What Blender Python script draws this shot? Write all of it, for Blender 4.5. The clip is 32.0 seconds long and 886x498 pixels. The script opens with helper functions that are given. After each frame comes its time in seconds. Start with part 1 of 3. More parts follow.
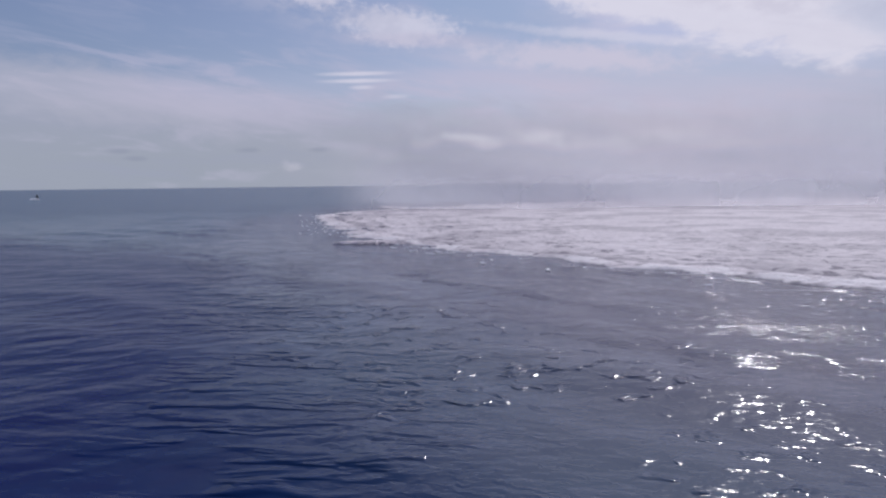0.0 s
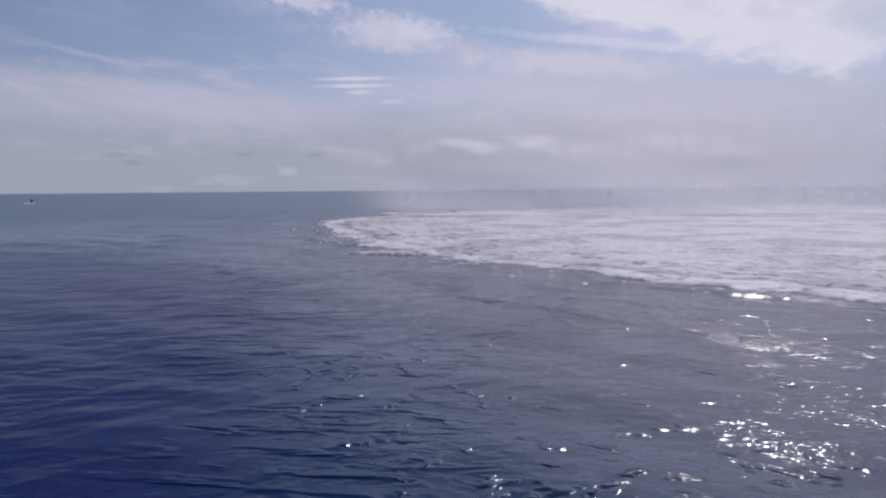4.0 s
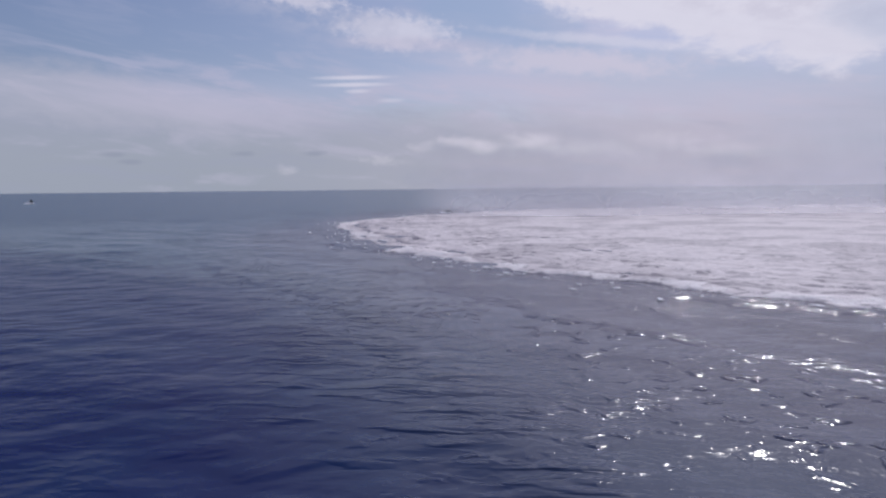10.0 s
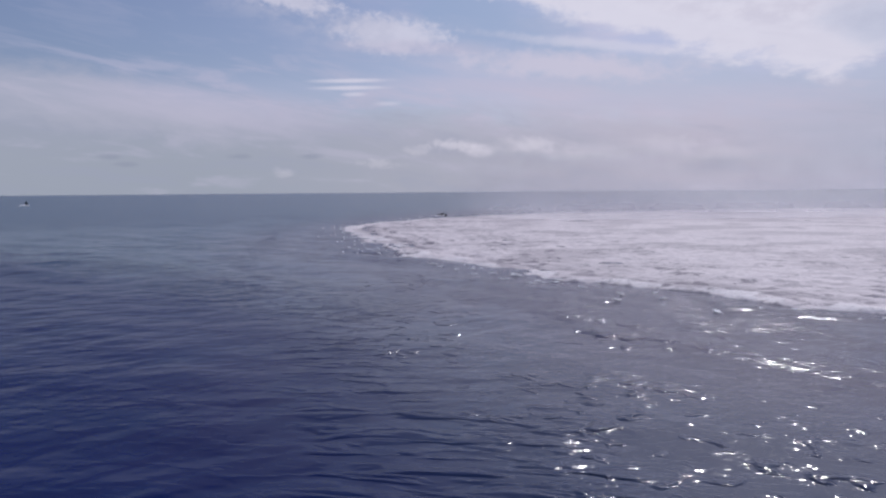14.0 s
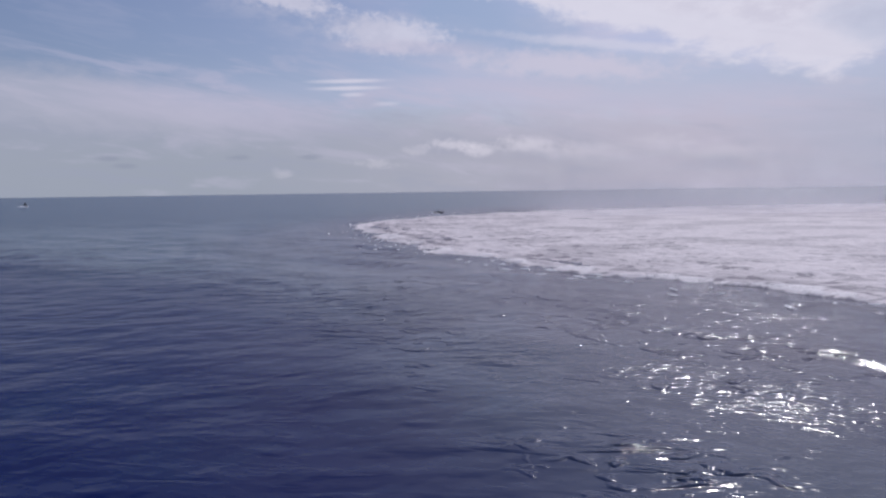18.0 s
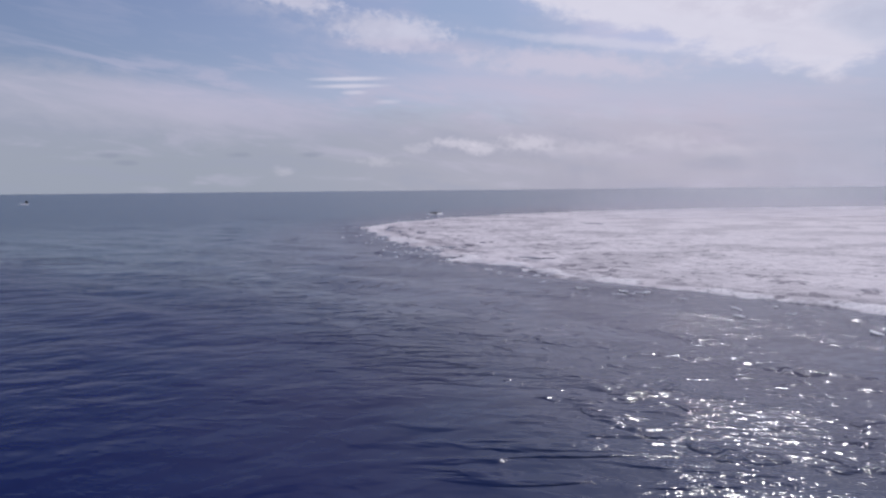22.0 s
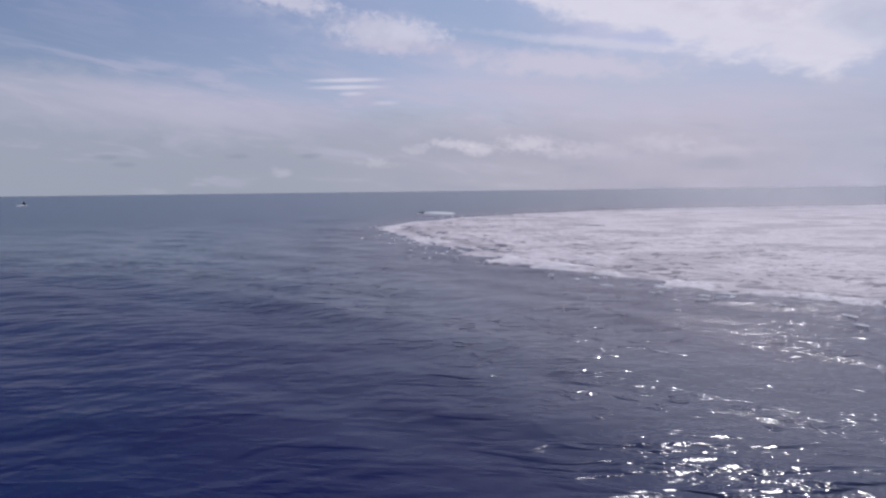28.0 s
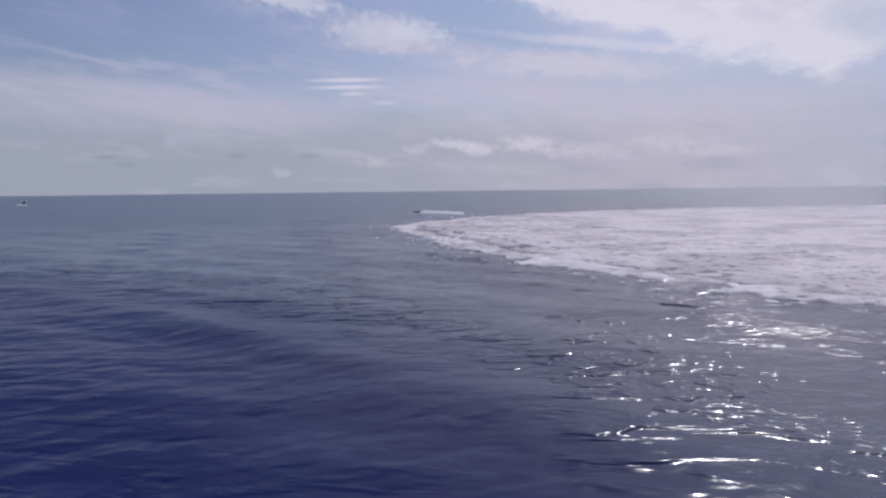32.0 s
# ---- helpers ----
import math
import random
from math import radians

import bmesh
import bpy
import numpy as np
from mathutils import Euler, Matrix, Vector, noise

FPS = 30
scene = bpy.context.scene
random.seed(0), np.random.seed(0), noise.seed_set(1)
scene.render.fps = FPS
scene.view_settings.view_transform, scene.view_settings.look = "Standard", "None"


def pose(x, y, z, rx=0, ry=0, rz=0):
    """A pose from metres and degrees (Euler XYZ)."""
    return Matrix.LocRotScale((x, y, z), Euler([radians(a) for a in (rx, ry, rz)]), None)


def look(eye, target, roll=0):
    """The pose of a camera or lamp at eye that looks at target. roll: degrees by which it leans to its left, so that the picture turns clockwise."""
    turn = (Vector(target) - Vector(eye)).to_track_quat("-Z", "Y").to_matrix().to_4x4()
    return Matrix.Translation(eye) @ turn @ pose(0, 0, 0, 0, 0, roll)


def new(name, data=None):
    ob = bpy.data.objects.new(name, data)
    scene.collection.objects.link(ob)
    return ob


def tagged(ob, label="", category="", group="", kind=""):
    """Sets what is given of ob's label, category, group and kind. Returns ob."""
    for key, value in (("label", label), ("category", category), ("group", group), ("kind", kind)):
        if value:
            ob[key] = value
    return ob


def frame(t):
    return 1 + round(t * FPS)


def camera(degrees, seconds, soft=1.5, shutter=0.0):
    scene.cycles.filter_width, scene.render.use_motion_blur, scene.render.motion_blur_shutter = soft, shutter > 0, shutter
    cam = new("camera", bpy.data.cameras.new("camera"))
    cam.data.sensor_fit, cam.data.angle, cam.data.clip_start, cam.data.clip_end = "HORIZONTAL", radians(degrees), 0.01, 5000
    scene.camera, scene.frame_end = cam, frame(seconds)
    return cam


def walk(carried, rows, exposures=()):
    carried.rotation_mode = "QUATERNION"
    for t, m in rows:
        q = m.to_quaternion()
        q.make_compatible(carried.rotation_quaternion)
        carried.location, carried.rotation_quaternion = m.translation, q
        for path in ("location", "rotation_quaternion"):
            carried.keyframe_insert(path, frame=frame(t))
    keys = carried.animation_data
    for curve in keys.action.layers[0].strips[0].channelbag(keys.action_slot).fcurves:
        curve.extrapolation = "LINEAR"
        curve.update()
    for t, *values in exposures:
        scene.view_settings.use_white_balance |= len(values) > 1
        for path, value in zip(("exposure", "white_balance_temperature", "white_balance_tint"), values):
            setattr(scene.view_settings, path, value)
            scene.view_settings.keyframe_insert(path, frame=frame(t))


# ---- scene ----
cam = camera(65, 32.0, soft=2.4)

# seconds; eye x, y, z in metres; turn to the right, tilt down, lean to the right in degrees
PATH = [
    (0.0, -0.00, 0.00, 13.68, 0.011, 5.419, 0.716),
    (0.5, -0.63, 0.90, 13.76, 0.030, 5.420, 0.684),
    (1.0, -1.26, 1.79, 13.98, 0.061, 5.429, 0.654),
    (1.5, -1.89, 2.69, 14.27, 0.113, 5.414, 0.590),
    (2.0, -2.52, 3.59, 14.52, 0.184, 5.360, 0.534),
    (2.5, -3.15, 4.48, 14.67, 0.253, 5.263, 0.489),
    (3.0, -3.78, 5.38, 14.65, 0.294, 5.159, 0.464),
    (3.5, -4.41, 6.28, 14.49, 0.330, 5.107, 0.440),
    (5.5, -6.92, 9.86, 13.05, 0.644, 4.659, 0.974),
    (6.0, -7.55, 10.76, 12.76, 0.642, 4.648, 0.997),
    (6.5, -8.18, 11.65, 12.59, 0.626, 4.640, 1.014),
    (7.0, -8.81, 12.55, 12.58, 0.598, 4.660, 1.038),
    (7.5, -9.44, 13.45, 12.72, 0.555, 4.717, 1.045),
    (8.0, -10.07, 14.34, 13.01, 0.513, 4.791, 1.012),
    (8.5, -10.70, 15.24, 13.42, 0.465, 4.880, 0.945),
    (9.0, -11.33, 16.14, 13.92, 0.432, 4.943, 0.853),
    (9.5, -11.96, 17.03, 14.45, 0.408, 5.031, 0.744),
    (10.0, -12.59, 17.93, 14.97, 0.403, 5.104, 0.625),
    (10.5, -13.22, 18.83, 15.44, 0.412, 5.175, 0.510),
    (11.0, -13.85, 19.72, 15.81, 0.446, 5.186, 0.415),
    (11.5, -14.48, 20.62, 16.04, 0.493, 5.163, 0.345),
    (12.0, -15.11, 21.52, 16.12, 0.550, 5.120, 0.312),
    (12.5, -15.74, 22.41, 16.03, 0.603, 5.060, 0.318),
    (13.0, -16.36, 23.31, 15.77, 0.655, 5.005, 0.367),
    (13.5, -16.99, 24.21, 15.37, 0.698, 4.923, 0.436),
    (14.0, -17.62, 25.10, 14.88, 0.713, 4.840, 0.477),
    (14.5, -18.25, 26.00, 14.35, 0.731, 4.785, 0.524),
    (16.5, -20.77, 29.59, 13.01, 0.750, 4.745, 0.927),
    (17.0, -21.40, 30.48, 13.05, 0.757, 4.770, 0.904),
    (17.5, -22.03, 31.38, 13.20, 0.756, 4.822, 0.873),
    (18.0, -22.66, 32.27, 13.46, 0.759, 4.853, 0.817),
    (18.5, -23.29, 33.17, 13.79, 0.754, 4.898, 0.744),
    (19.0, -23.92, 34.07, 14.15, 0.754, 4.943, 0.665),
    (19.5, -24.55, 34.96, 14.50, 0.745, 4.979, 0.589),
    (20.0, -25.18, 35.86, 14.80, 0.735, 4.986, 0.533),
    (20.5, -25.81, 36.76, 15.02, 0.721, 4.981, 0.501),
    (21.0, -26.44, 37.65, 15.13, 0.712, 4.990, 0.498),
    (21.5, -27.06, 38.55, 15.10, 0.703, 4.986, 0.517),
    (22.0, -27.69, 39.45, 14.89, 0.698, 4.992, 0.556),
    (22.5, -28.32, 40.34, 14.52, 0.703, 4.975, 0.605),
    (23.0, -28.95, 41.24, 14.09, 0.712, 4.981, 0.658),
    (23.5, -29.58, 42.14, 13.67, 0.731, 4.973, 0.711),
    (24.0, -30.21, 43.03, 13.35, 0.749, 4.979, 0.757),
    (24.5, -30.84, 43.93, 13.21, 0.777, 4.961, 0.797),
    (25.0, -31.47, 44.83, 13.22, 0.789, 4.947, 0.817),
    (25.5, -32.10, 45.72, 13.29, 0.808, 4.934, 0.834),
    (27.5, -34.62, 49.31, 13.83, 0.847, 4.909, 0.724),
    (28.0, -35.25, 50.21, 13.94, 0.847, 4.911, 0.706),
    (28.5, -35.88, 51.10, 14.02, 0.847, 4.905, 0.689),
    (29.0, -36.51, 52.00, 14.04, 0.847, 4.885, 0.659),
    (29.5, -37.14, 52.90, 14.01, 0.847, 4.866, 0.637),
    (30.0, -37.76, 53.79, 13.92, 0.847, 4.856, 0.630),
    (30.5, -38.39, 54.69, 13.79, 0.847, 4.866, 0.637),
    (31.0, -39.02, 55.58, 13.67, 0.847, 4.885, 0.653),
    (31.5, -39.65, 56.48, 13.58, 0.847, 4.905, 0.665),
    (32.0, -40.28, 57.38, 13.54, 0.847, 4.914, 0.680),
]


def view(x, y, z, turn, down, lean):
    a, b = radians(turn), radians(down)
    way = Vector((math.sin(a) * math.cos(b), math.cos(a) * math.cos(b), -math.sin(b)))
    eye = Vector((x, y, z))
    return look(eye, eye + way, -lean)


walk(cam, [(row[0], view(*row[1:])) for row in PATH], [(0.0, 0.0, 6340, 14), (32.0, 0.0, 6340, 14)])

# the boil: centre and radius of the round patch of foam
BX, BY, BR = 216.6, 293.1, 262.5
# its far half is flatter
FLAT = 1.28
SUN_TURN, SUN_UP = 27.5, 43.0
# where the toned-down deep water ends, across the ship's line
LINE_FAR, LINE_NEAR = 23.0, -10.0

# ---- light ----
def sun_way():
    a, b = radians(SUN_TURN), radians(SUN_UP)
    return Vector((math.sin(a) * math.cos(b), math.cos(a) * math.cos(b), math.sin(b)))


lamp = bpy.data.lights.new("sun", "SUN")
lamp.energy, lamp.angle, lamp.color = 2.0, radians(0.6), (0.99, 0.985, 0.98)
sun = new("sun", lamp)
sun.matrix_world = look(sun_way() * 100, (0, 0, 0))


class Nodes:
    """Small helper to write node trees as sums."""

    def __init__(self, tree):
        self.tree = tree
        tree.nodes.clear()

    def add(self, kind):
        return self.tree.nodes.new(kind)

    def put(self, socket, value):
        if isinstance(value, bpy.types.NodeSocket):
            self.tree.links.new(value, socket)
        elif isinstance(value, (tuple, list)) and len(value) == 3 and socket.type == "RGBA":
            socket.default_value = (*value, 1)
        else:
            socket.default_value = value

    def math(self, op, a, b=0.0, c=0.0, clamp=False):
        node = self.add("ShaderNodeMath")
        node.operation, node.use_clamp = op, clamp
        for socket, value in zip(node.inputs, (a, b, c)):
            self.put(socket, value)
        return node.outputs[0]

    def vec(self, op, a, b=(0, 0, 0)):
        node = self.add("ShaderNodeVectorMath")
        node.operation = op
        self.put(node.inputs[0], a)
        self.put(node.inputs[1], b)
        return node.outputs["Value"] if op in ("DISTANCE", "LENGTH", "DOT_PRODUCT") else node.outputs[0]

    def split(self, v):
        node = self.add("ShaderNodeSeparateXYZ")
        self.put(node.inputs[0], v)
        return node.outputs

    def join(self, x, y, z):
        node = self.add("ShaderNodeCombineXYZ")
        for socket, value in zip(node.inputs, (x, y, z)):
            self.put(socket, value)
        return node.outputs[0]

    def step(self, v, low, high, to0=0.0, to1=1.0):
        node = self.add("ShaderNodeMapRange")
        node.interpolation_type = "SMOOTHSTEP"
        for socket, value in zip(node.inputs, (v, low, high, to0, to1)):
            self.put(socket, value)
        return node.outputs[0]

    def noise(self, v, scale, detail=4.0, rough=0.55, warp=0.0):
        node = self.add("ShaderNodeTexNoise")
        for key, value in (("Vector", v), ("Scale", scale), ("Detail", detail), ("Roughness", rough), ("Distortion", warp)):
            self.put(node.inputs[key], value)
        return node.outputs[0]

    def mix(self, f, a, b):
        node = self.add("ShaderNodeMix")
        node.data_type = "RGBA"
        self.put(node.inputs[0], f)
        self.put(node.inputs[6], a)
        self.put(node.inputs[7], b)
        return node.outputs[2]

    def bump(self, height, strength, distance, normal=None):
        node = self.add("ShaderNodeBump")
        self.put(node.inputs["Strength"], strength)
        self.put(node.inputs["Distance"], distance)
        self.put(node.inputs["Height"], height)
        if normal is not None:
            self.put(node.inputs["Normal"], normal)
        return node.outputs[0]


def make_sky():
    world = bpy.data.worlds.new("sky")
    scene.world = world
    world.use_nodes = True
    n = Nodes(world.node_tree)
    way = n.add("ShaderNodeTexCoord").outputs["Generated"]
    x, y, z = n.split(way)
    # bearing and height in degrees
    az = n.math("MULTIPLY", n.math("ARCTAN2", x, y), 57.29578)
    up = n.math("MULTIPLY_ADD", n.math("ARCSINE", z), 57.29578, 0.2)
    sky = n.add("ShaderNodeTexSky")
    sky.sky_type, sky.sun_disc = "NISHITA", False
    sky.sun_elevation, sky.sun_rotation = radians(SUN_UP), radians(SUN_TURN)
    sky.air_density, sky.dust_density, sky.ozone_density = 1.0, 1.5, 2.0
    clear = n.vec("MULTIPLY", sky.outputs[0], (SKY * 0.95, SKY * 0.95, SKY * 1.09))
    # slow warp that frays the outlines
    flat = n.join(n.math("MULTIPLY", az, 0.45), up, 0.0)
    fray = n.math("SUBTRACT", n.noise(flat, 0.55, 6, 0.62, 0.3), 0.5)
    tilt = n.join(n.math("ADD", n.math("MULTIPLY", az, 0.16), n.math("MULTIPLY", up, 0.30)), n.math("ADD", up, n.math("MULTIPLY", az, 0.16)), 3.0)
    wisp = n.math("SUBTRACT", n.noise(tilt, 0.50, 5, 0.6, 0.5), 0.5)
    heap = n.math("SUBTRACT", n.noise(n.join(n.math("MULTIPLY", az, 0.7), up, 5.0), 1.9, 4, 0.58, 0.3), 0.5)
    fine = n.math("SUBTRACT", n.noise(n.join(n.math("MULTIPLY", az, 0.6), up, 1.0), 1.0, 4, 0.58, 0.0), 0.5)

    def patch(a, b, ra, rb, lean=0.0, edge=0.5, f=fray, amount=1.6, gain=1.0):
        """A cloud round bearing a and height b, frayed by noise."""
        da = n.math("SUBTRACT", az, a)
        db = n.math("SUBTRACT", n.math("SUBTRACT", up, b), n.math("MULTIPLY", da, lean))
        d = n.math("SQRT", n.math("ADD", n.math("POWER", n.math("DIVIDE", da, ra), 2.0), n.math("POWER", n.math("DIVIDE", db, rb), 2.0)))
        d = n.math("ADD", d, n.math("MULTIPLY", f, -amount))
        return n.step(d, 1.0 + edge, 1.0 - edge, 0.0, gain)

    col = clear
    # thin high veil everywhere, thicker towards the sun's side
    side = n.step(az, -22.0, 30.0)
    thin = n.math("MULTIPLY", n.step(up, 7.0, 19.0), n.math("SUBTRACT", 1.0, side))
    soft = n.math("MULTIPLY", wisp, n.math("MAXIMUM", n.step(up, 7.0, 11.0, 1.0, 0.30), side))
    veil = n.step(n.math("SUBTRACT", n.math("ADD", soft, n.math("MULTIPLY", side, 0.42)), n.math("MULTIPLY", thin, 0.75)), -0.16, 0.72, 0.06, 0.80)
    col = n.mix(veil, col, (0.46, 0.49, 0.66))
    # soft mottling of thin cloud at all heights
    spread = n.noise(n.join(n.math("ADD", n.math("MULTIPLY", az, 0.22), n.math("MULTIPLY", up, 0.12)), n.math("ADD", up, n.math("MULTIPLY", az, 0.10)), 8.0), 0.62, 5, 0.6, 0.4)
    few = n.math("MAXIMUM", n.step(up, 8.0, 12.0, 1.0, 0.25), side)
    col = n.mix(n.math("MULTIPLY", few, n.step(spread, 0.47, 0.66, 0.0, 0.75)), col, n.mix(side, (0.42, 0.44, 0.58), (0.60, 0.58, 0.70)))
    CLOUDS(n, patch, fray, wisp, fine, heap, az, up, side)
    dim = n.step(spread, 0.50, 0.30, 0.0, 0.35)
    n.layers.insert(2, (n.math("MULTIPLY", dim, n.step(up, 9.0, 5.0)), (0.33, 0.36, 0.46)))
    n.layers.insert(3, (n.math("MULTIPLY", n.step(spread, 0.52, 0.72, 0.0, 0.5), n.step(up, 11.0, 6.0)), n.mix(side, (0.46, 0.46, 0.56), (0.58, 0.55, 0.65))))
    for mask, tone in n.layers:
        col = n.mix(mask, col, tone)
    # thin cloud glares round the sun
    close = n.vec("DOT_PRODUCT", way, tuple(sun_way()))
    col = n.vec("ADD", col, n.mix(n.math("POWER", n.math("MAXIMUM", close, 0.0), 30.0), (0.0, 0.0, 0.0), (GLARE, GLARE * 0.96, GLARE * 0.98)))
    out = n.add("ShaderNodeOutputWorld")
    back = n.add("ShaderNodeBackground")
    n.put(back.inputs[0], col)
    n.put(back.inputs[1], 1.0)
    n.tree.links.new(back.outputs[0], out.inputs[0])


SKY = 0.064
GLARE = 0.7


def CLOUDS(n, patch, fray, wisp, fine, heap, az, up, side):
    """The clouds from far to near: (mask, colour)."""
    white, pale, grey = (0.66, 0.65, 0.74), (0.52, 0.50, 0.62), (0.37, 0.38, 0.47)
    add = []
    # grey-lilac haze bank over the horizon
    bank = n.step(n.math("ADD", up, n.math("MULTIPLY", fray, 4.0)), 8.0, 4.4, 0.0, 0.85)
    add.append((bank, n.mix(side, (0.34, 0.37, 0.46), (0.51, 0.48, 0.57))))
    low = n.step(n.math("ADD", up, n.math("MULTIPLY", fray, 1.0)), 6.2, 1.5, 0.0, 0.75)
    add.append((low, n.mix(side, (0.33, 0.37, 0.43), (0.48, 0.46, 0.54))))
    # soft lilac bank that rises to the left of the blue
    add.append((patch(-29, 7.2, 14, 1.9, -0.13, 0.6, fray, 2.2, 0.62), (0.45, 0.455, 0.545)))
    add.append((patch(-17, 6.6, 9, 1.3, -0.10, 0.6, wisp, 1.8, 0.5), pale))
    # clear blue between the clouds
    add.append((patch(4.5, 13.4, 7, 2.6, -0.25, 0.6, fray, 1.5, 0.6), (0.29, 0.39, 0.56)))
    add.append((patch(17, 8.7, 12, 1.7, -0.12, 0.7, fray, 1.8, 0.6), (0.42, 0.48, 0.60)))
    add.append((patch(33, 4.5, 7, 5.0, 0.0, 0.8, fray, 1.2, 0.55), (0.41, 0.45, 0.56)))
    # broken band overhead in the middle
    add.append((patch(-13.4, 15.7, 5.2, 1.0, -0.24, 0.45, heap, 1.8, 0.74), white))
    add.append((patch(-3.2, 12.5, 4.0, 1.25, -0.06, 0.45, heap, 1.7, 0.74), white))
    add.append((patch(-1.5, 11.5, 5.5, 0.5, -0.03, 0.6, fray, 1.6, 0.5), pale))
    # three lens-shaped streaks
    for a, b, ra, gain in ((-6.6, 8.95, 2.5, 0.8), (-6.6, 8.4, 2.4, 0.8), (-6.3, 7.9, 0.8, 0.6), (-3.6, 7.2, 0.9, 0.4)):
        add.append((patch(a, b, ra, 0.15, 0.025, 0.7, fine, 0.6, gain), white))
    # long slanting streaks
    add.append((patch(10.5, 9.9, 7.5, 0.9, -0.10, 0.6, fine, 2.2, 0.75), (0.60, 0.57, 0.67)))
    add.append((patch(14, 11.3, 7.0, 0.35, -0.13, 0.7, fine, 1.6, 0.55), white))
    add.append((patch(4, 8.6, 7, 0.7, -0.04, 0.7, wisp, 1.4, 0.5), pale))
    add.append((patch(16, 7.0, 14, 1.3, -0.06, 0.8, wisp, 1.4, 0.6), (0.52, 0.50, 0.61)))
    # great bright cloud on the sun's side, its lower edge slanting down
    edge = n.math("SUBTRACT", up, n.math("SUBTRACT", 15.7, n.math("MULTIPLY", n.math("SUBTRACT", az, 4.0), 0.30)))
    edge = n.math("SUBTRACT", edge, n.math("MULTIPLY", n.math("MAXIMUM", n.math("SUBTRACT", az, 30.0), 0.0), 0.9))
    edge = n.math("ADD", edge, n.math("ADD", n.math("MULTIPLY", fray, 4.2), n.math("MULTIPLY", fine, 1.6)))
    add.append((n.math("MULTIPLY", n.step(edge, -0.75, 0.75, 0.0, 0.92), n.step(up, 36.0, 22.0)), (0.69, 0.68, 0.76)))
    shade = n.step(n.math("ADD", n.math("MULTIPLY", fine, 0.6), n.math("MULTIPLY", fray, 0.7)), -0.12, 0.16, 0.6, 0.0)
    add.append((n.math("MULTIPLY", patch(27, 15.5, 17, 5.0, -0.20, 0.5, wisp, 1.8, 0.9), shade), (0.54, 0.53, 0.63)))
    add.append((n.math("MULTIPLY", patch(-6.5, 13.0, 10, 2.0, -0.24, 0.6, wisp, 1.5, 0.8), shade), (0.46, 0.48, 0.60)))
    add.append((patch(33, 11.2, 3.4, 1.5, -0.2, 0.6, fray, 1.5, 0.5), (0.40, 0.46, 0.60)))
    # small heaps low over the sea
    for a, b, ra, rb in ((-4.4, 2.4, 1.2, 0.28), (-1.2, 3.4, 1.0, 0.34), (1.6, 3.9, 1.5, 0.32), (3.9, 3.4, 1.2, 0.40), (7.9, 3.7, 1.9, 0.50),
                         (10.2, 3.0, 1.3, 0.35), (13.5, 3.2, 1.8, 0.5), (18.0, 3.6, 2.0, 0.6), (-12.2, 1.7, 0.6, 0.3), (22.5, 2.8, 2.4, 0.4)):
        bright = 0.62 if 0 < a < 9 else 0.30
        add.append((patch(a + 0.5, b - 0.6, ra * 1.3, rb * 1.1, -0.02, 0.9, fray, 2.6, bright * 0.7), grey))
        add.append((patch(a, b, ra, rb, -0.06, 0.85, heap, 3.0, bright), (0.67, 0.65, 0.72)))
    for a, b in ((-24.7, 2.85), (-15.4, 2.95), (-9.9, 3.0), (-23.6, 2.3)):
        add.append((patch(a, b, 0.75, 0.18, 0.0, 0.7, fine, 1.8, 0.65), (0.28, 0.31, 0.39)))
    n.layers = add


make_sky()


# ---- materials ----
def material(name):
    m = bpy.data.materials.new(name)
    m.use_nodes = True
    return m, Nodes(m.node_tree)


def finish(n, shader):
    out = n.add("ShaderNodeOutputMaterial")
    n.tree.links.new(shader, out.inputs[0])


